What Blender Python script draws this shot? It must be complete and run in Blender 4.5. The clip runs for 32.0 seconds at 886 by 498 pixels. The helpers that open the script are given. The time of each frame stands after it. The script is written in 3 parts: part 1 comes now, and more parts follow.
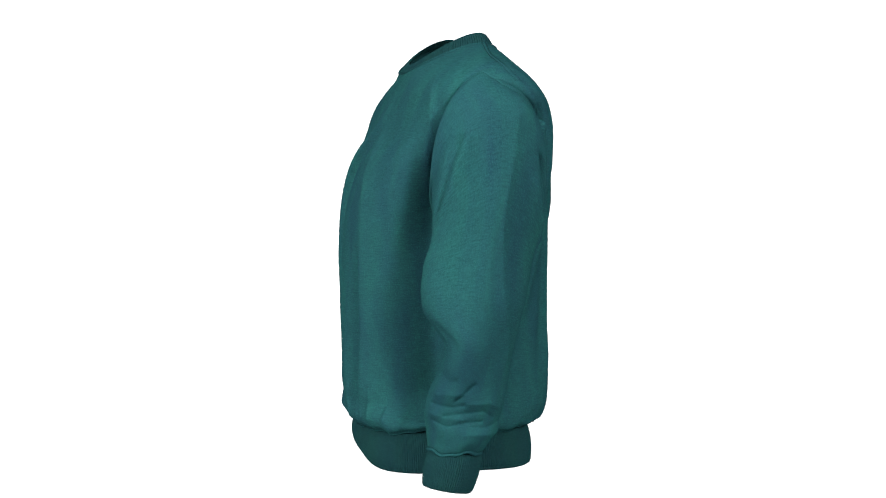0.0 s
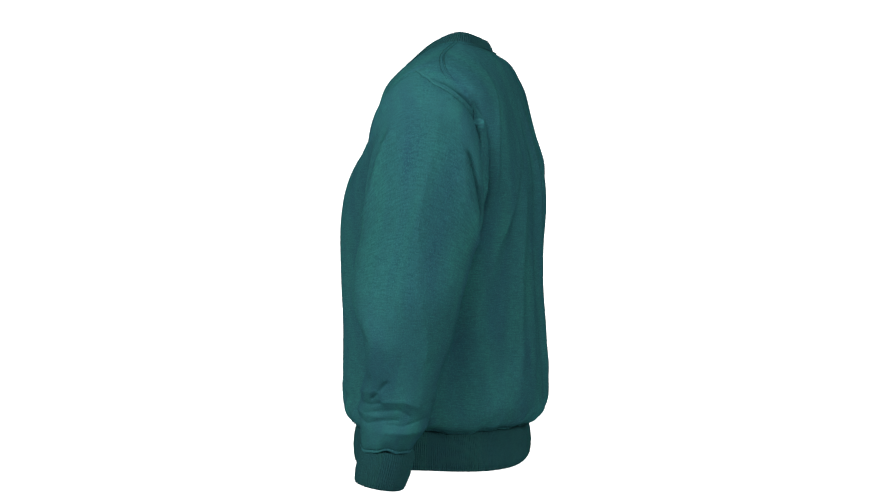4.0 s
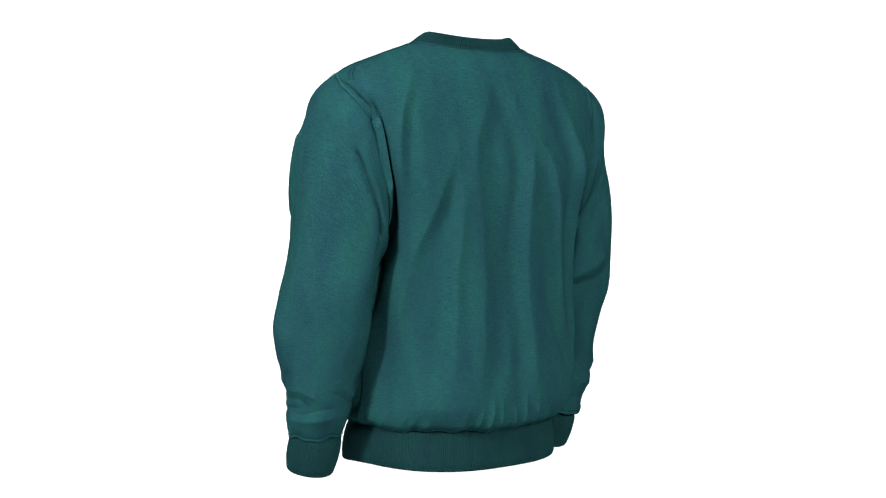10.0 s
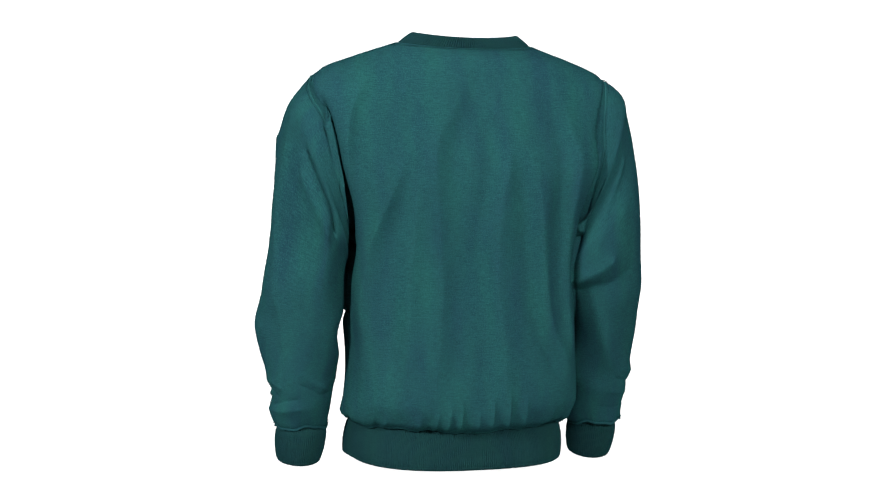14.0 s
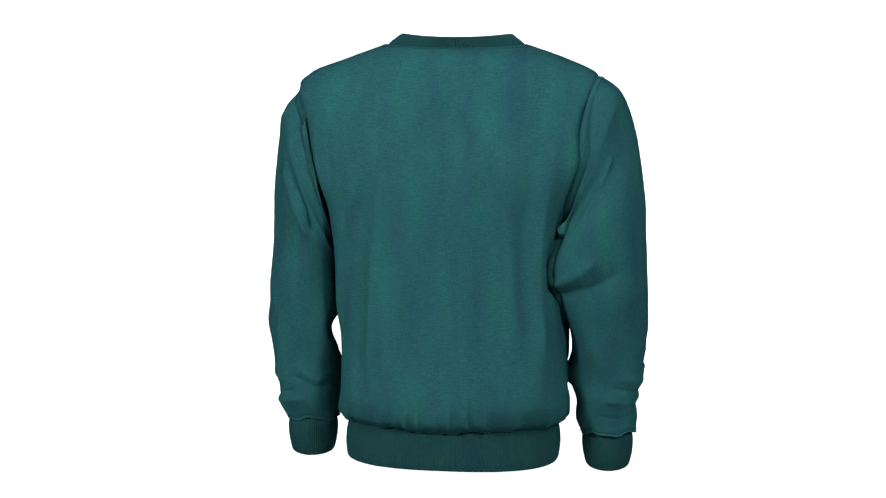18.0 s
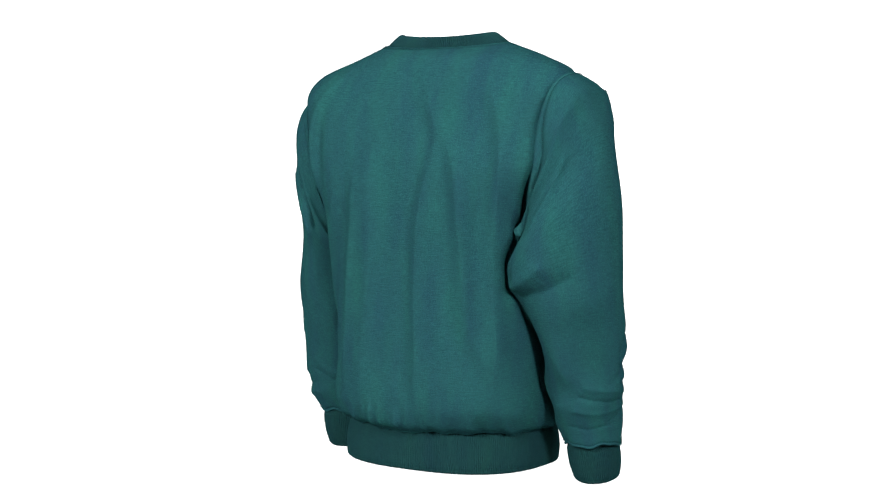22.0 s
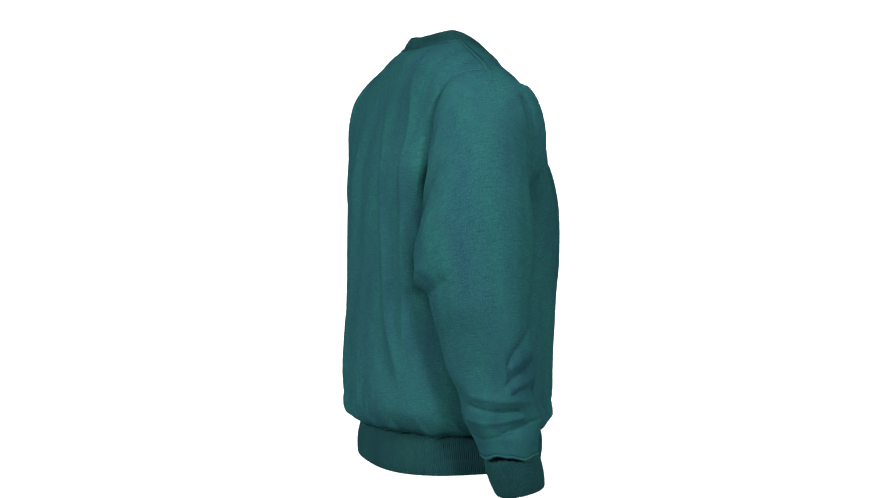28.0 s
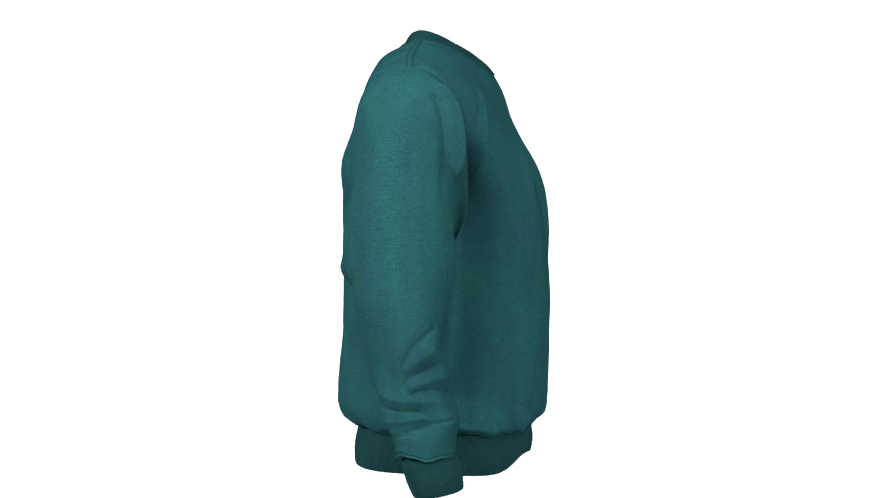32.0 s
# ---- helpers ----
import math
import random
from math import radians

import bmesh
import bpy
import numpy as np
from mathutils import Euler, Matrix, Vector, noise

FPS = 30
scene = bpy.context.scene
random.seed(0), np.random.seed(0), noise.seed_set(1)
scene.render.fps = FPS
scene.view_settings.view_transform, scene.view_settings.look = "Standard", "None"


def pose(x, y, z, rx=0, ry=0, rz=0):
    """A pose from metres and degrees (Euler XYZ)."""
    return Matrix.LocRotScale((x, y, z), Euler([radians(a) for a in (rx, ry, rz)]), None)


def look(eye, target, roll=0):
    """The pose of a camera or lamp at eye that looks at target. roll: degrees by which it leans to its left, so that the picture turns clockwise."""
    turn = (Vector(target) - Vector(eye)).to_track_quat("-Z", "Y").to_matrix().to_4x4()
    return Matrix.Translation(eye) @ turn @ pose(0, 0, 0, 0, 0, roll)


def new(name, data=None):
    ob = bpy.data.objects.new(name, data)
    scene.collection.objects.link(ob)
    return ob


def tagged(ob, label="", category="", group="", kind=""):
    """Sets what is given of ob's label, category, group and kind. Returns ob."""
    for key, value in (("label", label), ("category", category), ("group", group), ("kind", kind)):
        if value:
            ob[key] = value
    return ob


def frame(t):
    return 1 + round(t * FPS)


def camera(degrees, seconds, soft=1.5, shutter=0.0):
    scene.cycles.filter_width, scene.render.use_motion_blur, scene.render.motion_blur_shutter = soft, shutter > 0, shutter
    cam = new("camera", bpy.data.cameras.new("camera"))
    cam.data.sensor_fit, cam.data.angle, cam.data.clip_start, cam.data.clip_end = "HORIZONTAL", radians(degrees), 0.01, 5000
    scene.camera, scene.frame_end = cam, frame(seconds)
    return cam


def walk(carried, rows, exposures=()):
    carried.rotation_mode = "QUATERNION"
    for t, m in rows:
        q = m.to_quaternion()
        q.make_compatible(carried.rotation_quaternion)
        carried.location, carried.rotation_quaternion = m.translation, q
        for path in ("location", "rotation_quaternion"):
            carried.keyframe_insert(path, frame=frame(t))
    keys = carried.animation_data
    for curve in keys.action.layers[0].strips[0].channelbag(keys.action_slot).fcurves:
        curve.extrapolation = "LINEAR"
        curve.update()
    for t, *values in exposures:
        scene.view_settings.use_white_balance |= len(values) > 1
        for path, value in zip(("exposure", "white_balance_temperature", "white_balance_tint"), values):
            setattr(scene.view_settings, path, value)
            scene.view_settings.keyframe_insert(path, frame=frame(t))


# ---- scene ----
from mathutils.bvhtree import BVHTree

cam = camera(30.3, 32.0, soft=1.15)
VIEW = look((0.0, -2.9, 0.56), (-0.006, 0.0, 0.396), roll=0.704)
walk(cam, [(0.0, VIEW), (32.0, VIEW)],
     exposures=[(0.0, 0.02), (6.0, -0.03), (10.0, -0.17), (13.0, -0.28), (19.0, -0.29), (23.0, 0.0), (26.0, 0.07), (32.0, 0.05)])

# bearing of the lens as seen from the garment, in degrees, second by second
TURN = ((0, -16.9), (2, -4.4), (4, 8.4), (6, 21.5), (8, 34.5), (10, 46.8), (12, 58.9), (14, 71.3), (16, 83.9),
        (18, 96.4), (20, 108.8), (22, 121.1), (24, 133.6), (26, 146.5), (28, 159.7), (30, 173.0), (32, 186.5))

# ---- light ----
world = bpy.data.worlds.new("studio_world")
scene.world = world
world.use_nodes = True
world.node_tree.nodes["Background"].inputs["Color"].default_value = (1.0, 1.0, 1.0, 1.0)
world.node_tree.nodes["Background"].inputs["Strength"].default_value = 0.01


def softbox(name, eye, target, wide, high, watts, tint=(1.0, 1.0, 1.0)):
    lamp = bpy.data.lights.new(name, "AREA")
    lamp.shape, lamp.size, lamp.size_y, lamp.energy, lamp.color = "RECTANGLE", wide, high, watts, tint
    ob = new(name, lamp)
    ob.matrix_world = look(eye, target)
    return ob


softbox("softbox_lamp", (-1.85, -2.25, 1.55), (0, 0, 0.42), 0.4, 0.6, 240)
softbox("softbox_lamp", (1.25, -2.7, 1.6), (0, 0, 0.42), 0.4, 0.6, 195)
softbox("side_lamp", (-2.4, -0.7, 1.2), (0, 0, 0.42), 0.6, 1.2, 32)
softbox("side_lamp", (2.4, -0.7, 1.2), (0, 0, 0.42), 0.6, 1.2, 28)
softbox("overhead_lamp", (0, -1.3, 2.5), (0, 0, 0.40), 1.2, 0.9, 55, (0.93, 0.98, 1.0))


# ---- materials ----
def shader(name):
    mat = bpy.data.materials.new(name)
    mat.use_nodes = True
    return mat, mat.node_tree.nodes, mat.node_tree.links, mat.node_tree.nodes["Principled BSDF"]


def node(nodes, kind, **values):
    n = nodes.new(kind)
    for key, value in values.items():
        n.inputs[key].default_value = value
    return n


def mapped(nodes, links, scale):
    uv = nodes.new("ShaderNodeUVMap")
    uv.uv_map = "cloth"
    m = nodes.new("ShaderNodeMapping")
    m.inputs["Scale"].default_value = scale
    links.new(uv.outputs["UV"], m.inputs["Vector"])
    return m.outputs["Vector"]


def blend(nodes, links, fac, a, b, mode="MIX"):
    m = nodes.new("ShaderNodeMix")
    m.data_type, m.blend_type = "RGBA", mode
    for socket, value in ((m.inputs[0], fac), (m.inputs[6], a), (m.inputs[7], b)):
        if hasattr(value, "is_output"):
            links.new(value, socket)
        else:
            socket.default_value = value
    return m.outputs[2]


def noise_of(nodes, links, vector, scale, detail=3.0, rough=0.55):
    n = node(nodes, "ShaderNodeTexNoise", Scale=scale, Detail=detail, Roughness=rough)
    links.new(vector, n.inputs["Vector"])
    return n.outputs["Fac"]


def ramp(nodes, links, fac, lo, hi, a=0.0, b=1.0):
    r = node(nodes, "ShaderNodeMapRange")
    for key, value in (("From Min", lo), ("From Max", hi), ("To Min", a), ("To Max", b)):
        r.inputs[key].default_value = value
    links.new(fac, r.inputs["Value"])
    return r.outputs["Result"]


def cloth_material(name, deep, pale, weave=1.0, ribs=False):
    """Garment-dyed cotton: blotchy dye, a fine slubby weave and a soft nap."""
    mat, nodes, links, bsdf = shader(name)
    flat = mapped(nodes, links, (1, 1, 1))
    blotch = ramp(nodes, links, noise_of(nodes, links, mapped(nodes, links, (21, 5, 1)), 1.0, 5.0, 0.6), 0.34, 0.66)
    cloud = ramp(nodes, links, noise_of(nodes, links, flat, 45.0, 4.0, 0.6), 0.3, 0.7)
    slub = ramp(nodes, links, noise_of(nodes, links, mapped(nodes, links, (70, 500, 1)), 1.0, 3.0, 0.65), 0.36, 0.64)
    warp = ramp(nodes, links, noise_of(nodes, links, mapped(nodes, links, (520, 105, 1)), 1.0, 2.0, 0.6), 0.36, 0.64)
    fleck = ramp(nodes, links, noise_of(nodes, links, flat, 480.0, 2.0, 0.7), 0.5, 0.72)
    colour = blend(nodes, links, blotch, deep, pale)
    dark = tuple(c * 0.5 for c in deep[:3]) + (1,)
    light = tuple(c * 1.5 for c in pale[:3]) + (1,)
    colour = blend(nodes, links, ramp(nodes, links, cloud, 0.0, 1.0, 0.0, 0.22), colour, dark)
    colour = blend(nodes, links, ramp(nodes, links, slub, 0.0, 1.0, 0.0, 0.48 * weave), colour, dark)
    colour = blend(nodes, links, ramp(nodes, links, warp, 0.0, 1.0, 0.0, 0.32 * weave), colour, dark)
    colour = blend(nodes, links, ramp(nodes, links, fleck, 0.0, 1.0, 0.0, 0.35 * weave), colour, light)
    links.new(colour, bsdf.inputs["Base Color"])
    bsdf.inputs["Roughness"].default_value = 0.92
    bsdf.inputs["Specular IOR Level"].default_value = 0.0
    total = nodes.new("ShaderNodeMath")
    total.operation = "ADD"
    links.new(slub, total.inputs[0])
    links.new(warp, total.inputs[1])
    bump = node(nodes, "ShaderNodeBump", Strength=0.35, Distance=0.0008)
    links.new(total.outputs[0], bump.inputs["Height"])
    links.new(bump.outputs["Normal"], bsdf.inputs["Normal"])
    return mat


FLEECE = cloth_material("teal_fleece", (0.0070, 0.0270, 0.0360, 1), (0.0083, 0.0460, 0.0408, 1), 1.15)
RIB = cloth_material("teal_rib_knit", (0.0044, 0.0172, 0.0205, 1), (0.0052, 0.0232, 0.0215, 1), 0.7)
WORN = cloth_material("worn_teal_seam_edge", (0.009, 0.040, 0.044, 1), (0.011, 0.055, 0.052, 1), 0.8)
# sewing thread, its colour darkened to carry the shade of the stitch grooves too
STITCH = cloth_material("teal_thread_and_groove_shade", (0.0035, 0.0150, 0.0170, 1), (0.0050, 0.0220, 0.0230, 1), 0.5)


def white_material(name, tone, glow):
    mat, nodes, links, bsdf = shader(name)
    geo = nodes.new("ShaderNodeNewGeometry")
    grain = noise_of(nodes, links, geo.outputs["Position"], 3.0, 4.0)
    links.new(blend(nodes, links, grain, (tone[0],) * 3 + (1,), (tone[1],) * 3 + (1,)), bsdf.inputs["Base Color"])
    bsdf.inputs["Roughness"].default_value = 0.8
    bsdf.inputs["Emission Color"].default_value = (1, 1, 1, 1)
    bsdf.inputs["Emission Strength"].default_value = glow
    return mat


# emission added so the sweep stays pure white and hides the garment's shadow
GLOW_WHITE = white_material("self_glowing_white", (0.09, 0.11), 1.22)
WHITE = white_material("grey_studio_paint", (0.06, 0.08), 0.0)
DARK = white_material("dark_grey_studio_floor", (0.05, 0.08), 0.0)


# ---- building blocks ----
def mesh_object(name, verts, faces, mat, parent=None, label="", uvs=None, smooth=True):
    me = bpy.data.meshes.new(name)
    me.from_pydata([tuple(v) for v in verts], [], faces)
    if uvs is not None:
        layer = me.uv_layers.new(name="cloth")
        loops = np.zeros(len(me.loops), dtype=np.int32)
        me.loops.foreach_get("vertex_index", loops)
        layer.data.foreach_set("uv", np.asarray(uvs, dtype=np.float32)[loops].ravel())
    if smooth:
        me.polygons.foreach_set("use_smooth", np.ones(len(me.polygons), dtype=bool))
    me.materials.append(mat)
    me.update()
    ob = new(name, me)
    if parent is not None:
        ob.parent = parent
    if label:
        tagged(ob, label)
    return ob


def grid_faces(rows, cols, wrap):
    i, j = np.meshgrid(np.arange(rows - 1), np.arange(cols if wrap else cols - 1), indexing="ij")
    k = (j + 1) % cols
    quads = np.stack([i * cols + j, i * cols + k, (i + 1) * cols + k, (i + 1) * cols + j], -1)
    return quads.reshape(-1, 4).tolist()


def glide(rows, u):
    """Catmull-Rom through table rows; u runs from 0 to the last row's index."""
    rows = np.asarray(rows, dtype=float)
    ext = np.vstack([2 * rows[0] - rows[1], rows, 2 * rows[-1] - rows[-2]])
    i = np.clip(np.floor(u).astype(int), 0, len(rows) - 2)
    f = (u - i)[..., None]
    a, b, c, d = ext[i], ext[i + 1], ext[i + 2], ext[i + 3]
    return 0.5 * (2 * b + (c - a) * f + (2 * a - 5 * b + 4 * c - d) * f * f + (3 * b - a - 3 * c + d) * f ** 3)


def normals_of(p, wrap):
    du = np.roll(p, -1, 1) - np.roll(p, 1, 1) if wrap else np.gradient(p, axis=1)
    dv = np.gradient(p, axis=0)
    n = np.cross(du, dv)
    return n / np.maximum(np.linalg.norm(n, axis=-1, keepdims=True), 1e-9)


def ripple(seed, p, size, stretch=(1, 1, 1), terms=18):
    """Smooth random field over points p, about -1 to 1, with features of that size in metres."""
    rng = np.random.RandomState(seed)
    out = np.zeros(p.shape[:-1])
    for _ in range(terms):
        k = rng.normal(size=3) * np.asarray(stretch) * 2.2 / size
        out += np.sin(p @ k + rng.uniform(0, 6.283))
    return out / math.sqrt(terms)


def crest(x):
    """A fold's profile: round at its top, drawn out at its foot."""
    return np.exp(-1.6 * (np.sqrt(x * x + 0.14) - 0.374))


def bell(x):
    return np.exp(-x * x)


def step(a, b, x):
    t = np.clip((x - a) / (b - a), 0, 1)
    return t * t * (3 - 2 * t)


def spow(c, e):
    return np.sign(c) * np.abs(c) ** e


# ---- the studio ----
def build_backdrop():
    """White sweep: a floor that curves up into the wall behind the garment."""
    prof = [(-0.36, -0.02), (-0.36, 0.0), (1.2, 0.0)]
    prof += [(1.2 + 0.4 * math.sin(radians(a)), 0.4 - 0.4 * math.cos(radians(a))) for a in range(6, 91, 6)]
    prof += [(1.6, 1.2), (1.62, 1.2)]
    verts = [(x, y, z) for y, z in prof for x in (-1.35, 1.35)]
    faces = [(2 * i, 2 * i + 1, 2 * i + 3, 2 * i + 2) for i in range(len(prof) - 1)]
    ob = mesh_object("backdrop", verts, faces, GLOW_WHITE)
    return tagged(ob, "seamless white studio sweep with an added glow", "backdrop", kind="structure")


def slab(name, lo, hi, mat, label):
    (a, b, c), (d, e, f) = lo, hi
    v = [(a, b, c), (d, b, c), (d, e, c), (a, e, c), (a, b, f), (d, b, f), (d, e, f), (a, e, f)]
    q = [(0, 3, 2, 1), (4, 5, 6, 7), (0, 1, 5, 4), (1, 2, 6, 5), (2, 3, 7, 6), (3, 0, 4, 7)]
    return tagged(mesh_object(name, v, q, mat, smooth=False), label, name.split("_")[0], kind="structure")


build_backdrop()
slab("floor", (-3.72, -4.42, -0.12), (3.72, 4.72, -0.02), DARK, "plain dark grey painted studio floor")
slab("wall_west", (-3.72, -4.3, -0.02), (-3.6, 4.6, 3.2), WHITE, "plain grey painted studio wall")
slab("wall_east", (3.6, -4.3, -0.02), (3.72, 4.6, 3.2), WHITE, "plain grey painted studio wall")
slab("wall_south", (-3.72, -4.42, -0.02), (3.72, -4.3, 3.2), WHITE, "plain grey painted studio wall")
slab("wall_north", (-3.72, 4.6, -0.02), (3.72, 4.72, 3.2), WHITE, "plain grey painted studio wall")
slab("ceiling", (-3.72, -4.42, 3.2), (3.72, 4.72, 3.3), WHITE, "plain grey painted studio ceiling")

# ---- the sweatshirt ----
shirt = tagged(new("sweatshirt"), "faded teal green cotton crew-neck sweatshirt with ribbed cuffs, filled out", "sweatshirt")
MID = -0.017  # the body's middle plane

# torso loops from the waistband seam to the collar seam:
# half width on the wearer's left, front, back, line of the sides, height at the sides, front and back, squareness,
# half width on the right, skew
TORSO = ((0.187, -0.152, 0.143, 0.000, 0.098, 0.088, 0.094, 2.40, 0.186, -0.019),
         (0.201, -0.168, 0.165, 0.000, 0.111, 0.106, 0.111, 2.27, 0.203, -0.021),
         (0.204, -0.179, 0.176, -0.001, 0.149, 0.150, 0.151, 2.14, 0.210, -0.027),
         (0.203, -0.181, 0.170, -0.004, 0.229, 0.230, 0.231, 2.14, 0.208, -0.025),
         (0.213, -0.183, 0.162, -0.005, 0.319, 0.320, 0.321, 2.18, 0.208, -0.028),
         (0.221, -0.180, 0.158, -0.002, 0.400, 0.395, 0.400, 2.36, 0.215, -0.027),
         (0.238, -0.171, 0.155, 0.005, 0.477, 0.465, 0.479, 2.56, 0.228, -0.034),
         (0.256, -0.149, 0.148, 0.012, 0.546, 0.535, 0.548, 2.63, 0.254, -0.045),
         (0.270, -0.122, 0.135, 0.020, 0.613, 0.590, 0.603, 2.70, 0.268, -0.022),
         (0.277, -0.104, 0.124, 0.027, 0.668, 0.635, 0.653, 2.61, 0.263, -0.030),
         (0.261, -0.093, 0.113, 0.031, 0.703, 0.665, 0.695, 2.37, 0.250, -0.055),
         (0.194, -0.083, 0.098, 0.028, 0.730, 0.690, 0.728, 2.17, 0.193, -0.070),
         (0.121, -0.080, 0.073, 0.033, 0.755, 0.706, 0.746, 2.10, 0.121, -0.020))


def loop_points(t, phi):
    """Points of torso loops: t holds the table values per row, phi the angles (0 wearer's left, 90 back)."""
    c, s = np.cos(phi)[None, :], np.sin(phi)[None, :]
    blade = 1.4 * step(0.45, 0.56, t[:, 4:5]) * step(0.715, 0.66, t[:, 4:5])
    low = step(0.62, 0.45, t[:, 4:5]) * step(0.10, 0.14, t[:, 4:5])
    e = 2 / (t[:, 7:8] + np.where(s > 0, blade + 0.6 * low, -0.55 * low))
    far = np.where(s > 0, t[:, 2:3] - t[:, 3:4], t[:, 3:4] - t[:, 1:2])
    high = np.where(s > 0, t[:, 6:7], t[:, 5:6])
    x = MID + np.where(c > 0, t[:, 0:1], t[:, 8:9]) * spow(c, e)
    y = t[:, 3:4] + far * spow(s, e)
    w = np.abs(s) ** 1.6
    z = t[:, 4:5] * (1 - w) + high * w
    y = y + t[:, 9:10] * (x - MID)
    return np.stack([x, y, z], -1)


# vertical drapes of the body: panel (1 back, -1 front), height of the fold, its half widths towards the wearer's right and left,
# then height and distance along the cloth from the panel's middle, positive to the wearer's left; all in metres
DRAPES = ((1, 0.0062, 0.020, 0.034, 0.74, 0.018, 0.685, 0.027, 0.634, 0.055, 0.586, 0.083, 0.54, 0.089, 0.45, 0.081, 0.35, 0.077, 0.25, 0.081, 0.16, 0.092),
          (1, 0.0070, 0.028, 0.016, 0.74, 0.002, 0.65, -0.022, 0.60, -0.045, 0.55, -0.046, 0.50, -0.031, 0.42, -0.022, 0.32, -0.022, 0.22, -0.032, 0.15, -0.033),
          (1, 0.0082, 0.028, 0.016, 0.66, -0.044, 0.61, -0.056, 0.573, -0.078, 0.537, -0.093, 0.49, -0.099, 0.40, -0.106, 0.30, -0.118, 0.257, -0.132, 0.22, -0.153, 0.17, -0.172),
          (1, 0.0090, 0.026, 0.015, 0.73, -0.128, 0.668, -0.140, 0.63, -0.158, 0.59, -0.168, 0.55, -0.176, 0.50, -0.170, 0.45, -0.161, 0.38, -0.157, 0.29, -0.163, 0.22, -0.175),
          (1, 0.0048, 0.013, 0.020, 0.64, 0.100, 0.582, 0.125, 0.524, 0.149, 0.466, 0.174, 0.411, 0.198, 0.345, 0.213, 0.26, 0.235),
          (1, 0.0066, 0.018, 0.014, 0.60, 0.122, 0.52, 0.119, 0.44, 0.121, 0.36, 0.129, 0.28, 0.132, 0.18, 0.136),
          (1, 0.0078, 0.010, 0.014, 0.735, 0.150, 0.676, 0.203, 0.639, 0.226, 0.58, 0.234, 0.50, 0.228),
          (-1, 0.0128, 0.010, 0.040, 0.71, 0.040, 0.66, 0.032, 0.603, 0.026, 0.575, 0.035, 0.545, 0.051, 0.48, 0.078, 0.40, 0.082, 0.30, 0.077, 0.12, 0.069),
          (-1, 0.0080, 0.010, 0.018, 0.48, 0.055, 0.36, 0.036, 0.30, 0.026, 0.22, 0.018, 0.12, 0.026),
          (-1, 0.0098, 0.015, 0.009, 0.71, 0.165, 0.666, 0.197, 0.62, 0.217, 0.56, 0.214, 0.50, 0.208),
          (-1, 0.0128, 0.040, 0.010, 0.70, -0.004, 0.63, -0.012, 0.597, -0.028, 0.568, -0.057, 0.54, -0.080, 0.473, -0.092, 0.40, -0.088, 0.30, -0.078, 0.12, -0.086),
          (-1, 0.0103, 0.009, 0.015, 0.715, -0.105, 0.668, -0.151, 0.639, -0.183, 0.60, -0.211, 0.56, -0.218, 0.50, -0.222),
          (-1, 0.0057, 0.016, 0.010, 0.48, -0.050, 0.40, -0.054, 0.30, -0.048, 0.20, -0.050))
# hollows of the sides, under the arms: depth, half width in degrees, then height and angle
HOLLOWS = ((-0.032, 11.0, 0.60, 10, 0.30, 9, 0.13, 9), (-0.010, 9.0, 0.60, 168, 0.30, 170, 0.13, 170),
           (-0.062, 14.0, 0.62, 328, 0.40, 328, 0.13, 332), (-0.058, 14.0, 0.62, 208, 0.40, 206, 0.13, 202))
# short gathers over the waistband: panel, distance from its middle, height of the fold, how far up it runs
rng = np.random.RandomState(7)
GATHERS = [(panel, 0.032 * k + rng.uniform(-0.01, 0.01), rng.uniform(0.0010, 0.0030), rng.uniform(0.014, 0.03)) for panel in (1, -1) for k in range(-9, 10)]
GATHERS += [(1, 0.171, 0.0034, 0.021), (1, 0.111, 0.0043, 0.025), (1, 0.082, 0.0051, 0.025), (1, 0.063, 0.0051, 0.032), (1, 0.043, 0.0059, 0.032), (1, 0.012, 0.0051, 0.025),
            (1, -0.012, 0.0059, 0.038), (1, -0.041, 0.0068, 0.042), (1, -0.073, 0.0051, 0.035), (1, -0.130, 0.0034, 0.021), (1, -0.190, 0.0026, 0.021),
            (-1, 0.030, 0.0070, 0.050), (-1, 0.057, 0.0060, 0.050), (-1, 0.093, 0.0050, 0.050), (-1, 0.129, 0.0040, 0.035), (-1, -0.093, 0.0060, 0.050),
            (-1, -0.145, 0.0050, 0.040), (-1, -0.171, 0.0040, 0.030)]


QUARTER = np.linspace(0, 1, 120, endpoint=False)
QUARTER = (QUARTER - np.sin(2 * math.pi * QUARTER) / (2 * math.pi)) * math.pi / 2
FINE = np.concatenate([QUARTER + k * math.pi / 2 for k in range(4)] + [[2 * math.pi]])


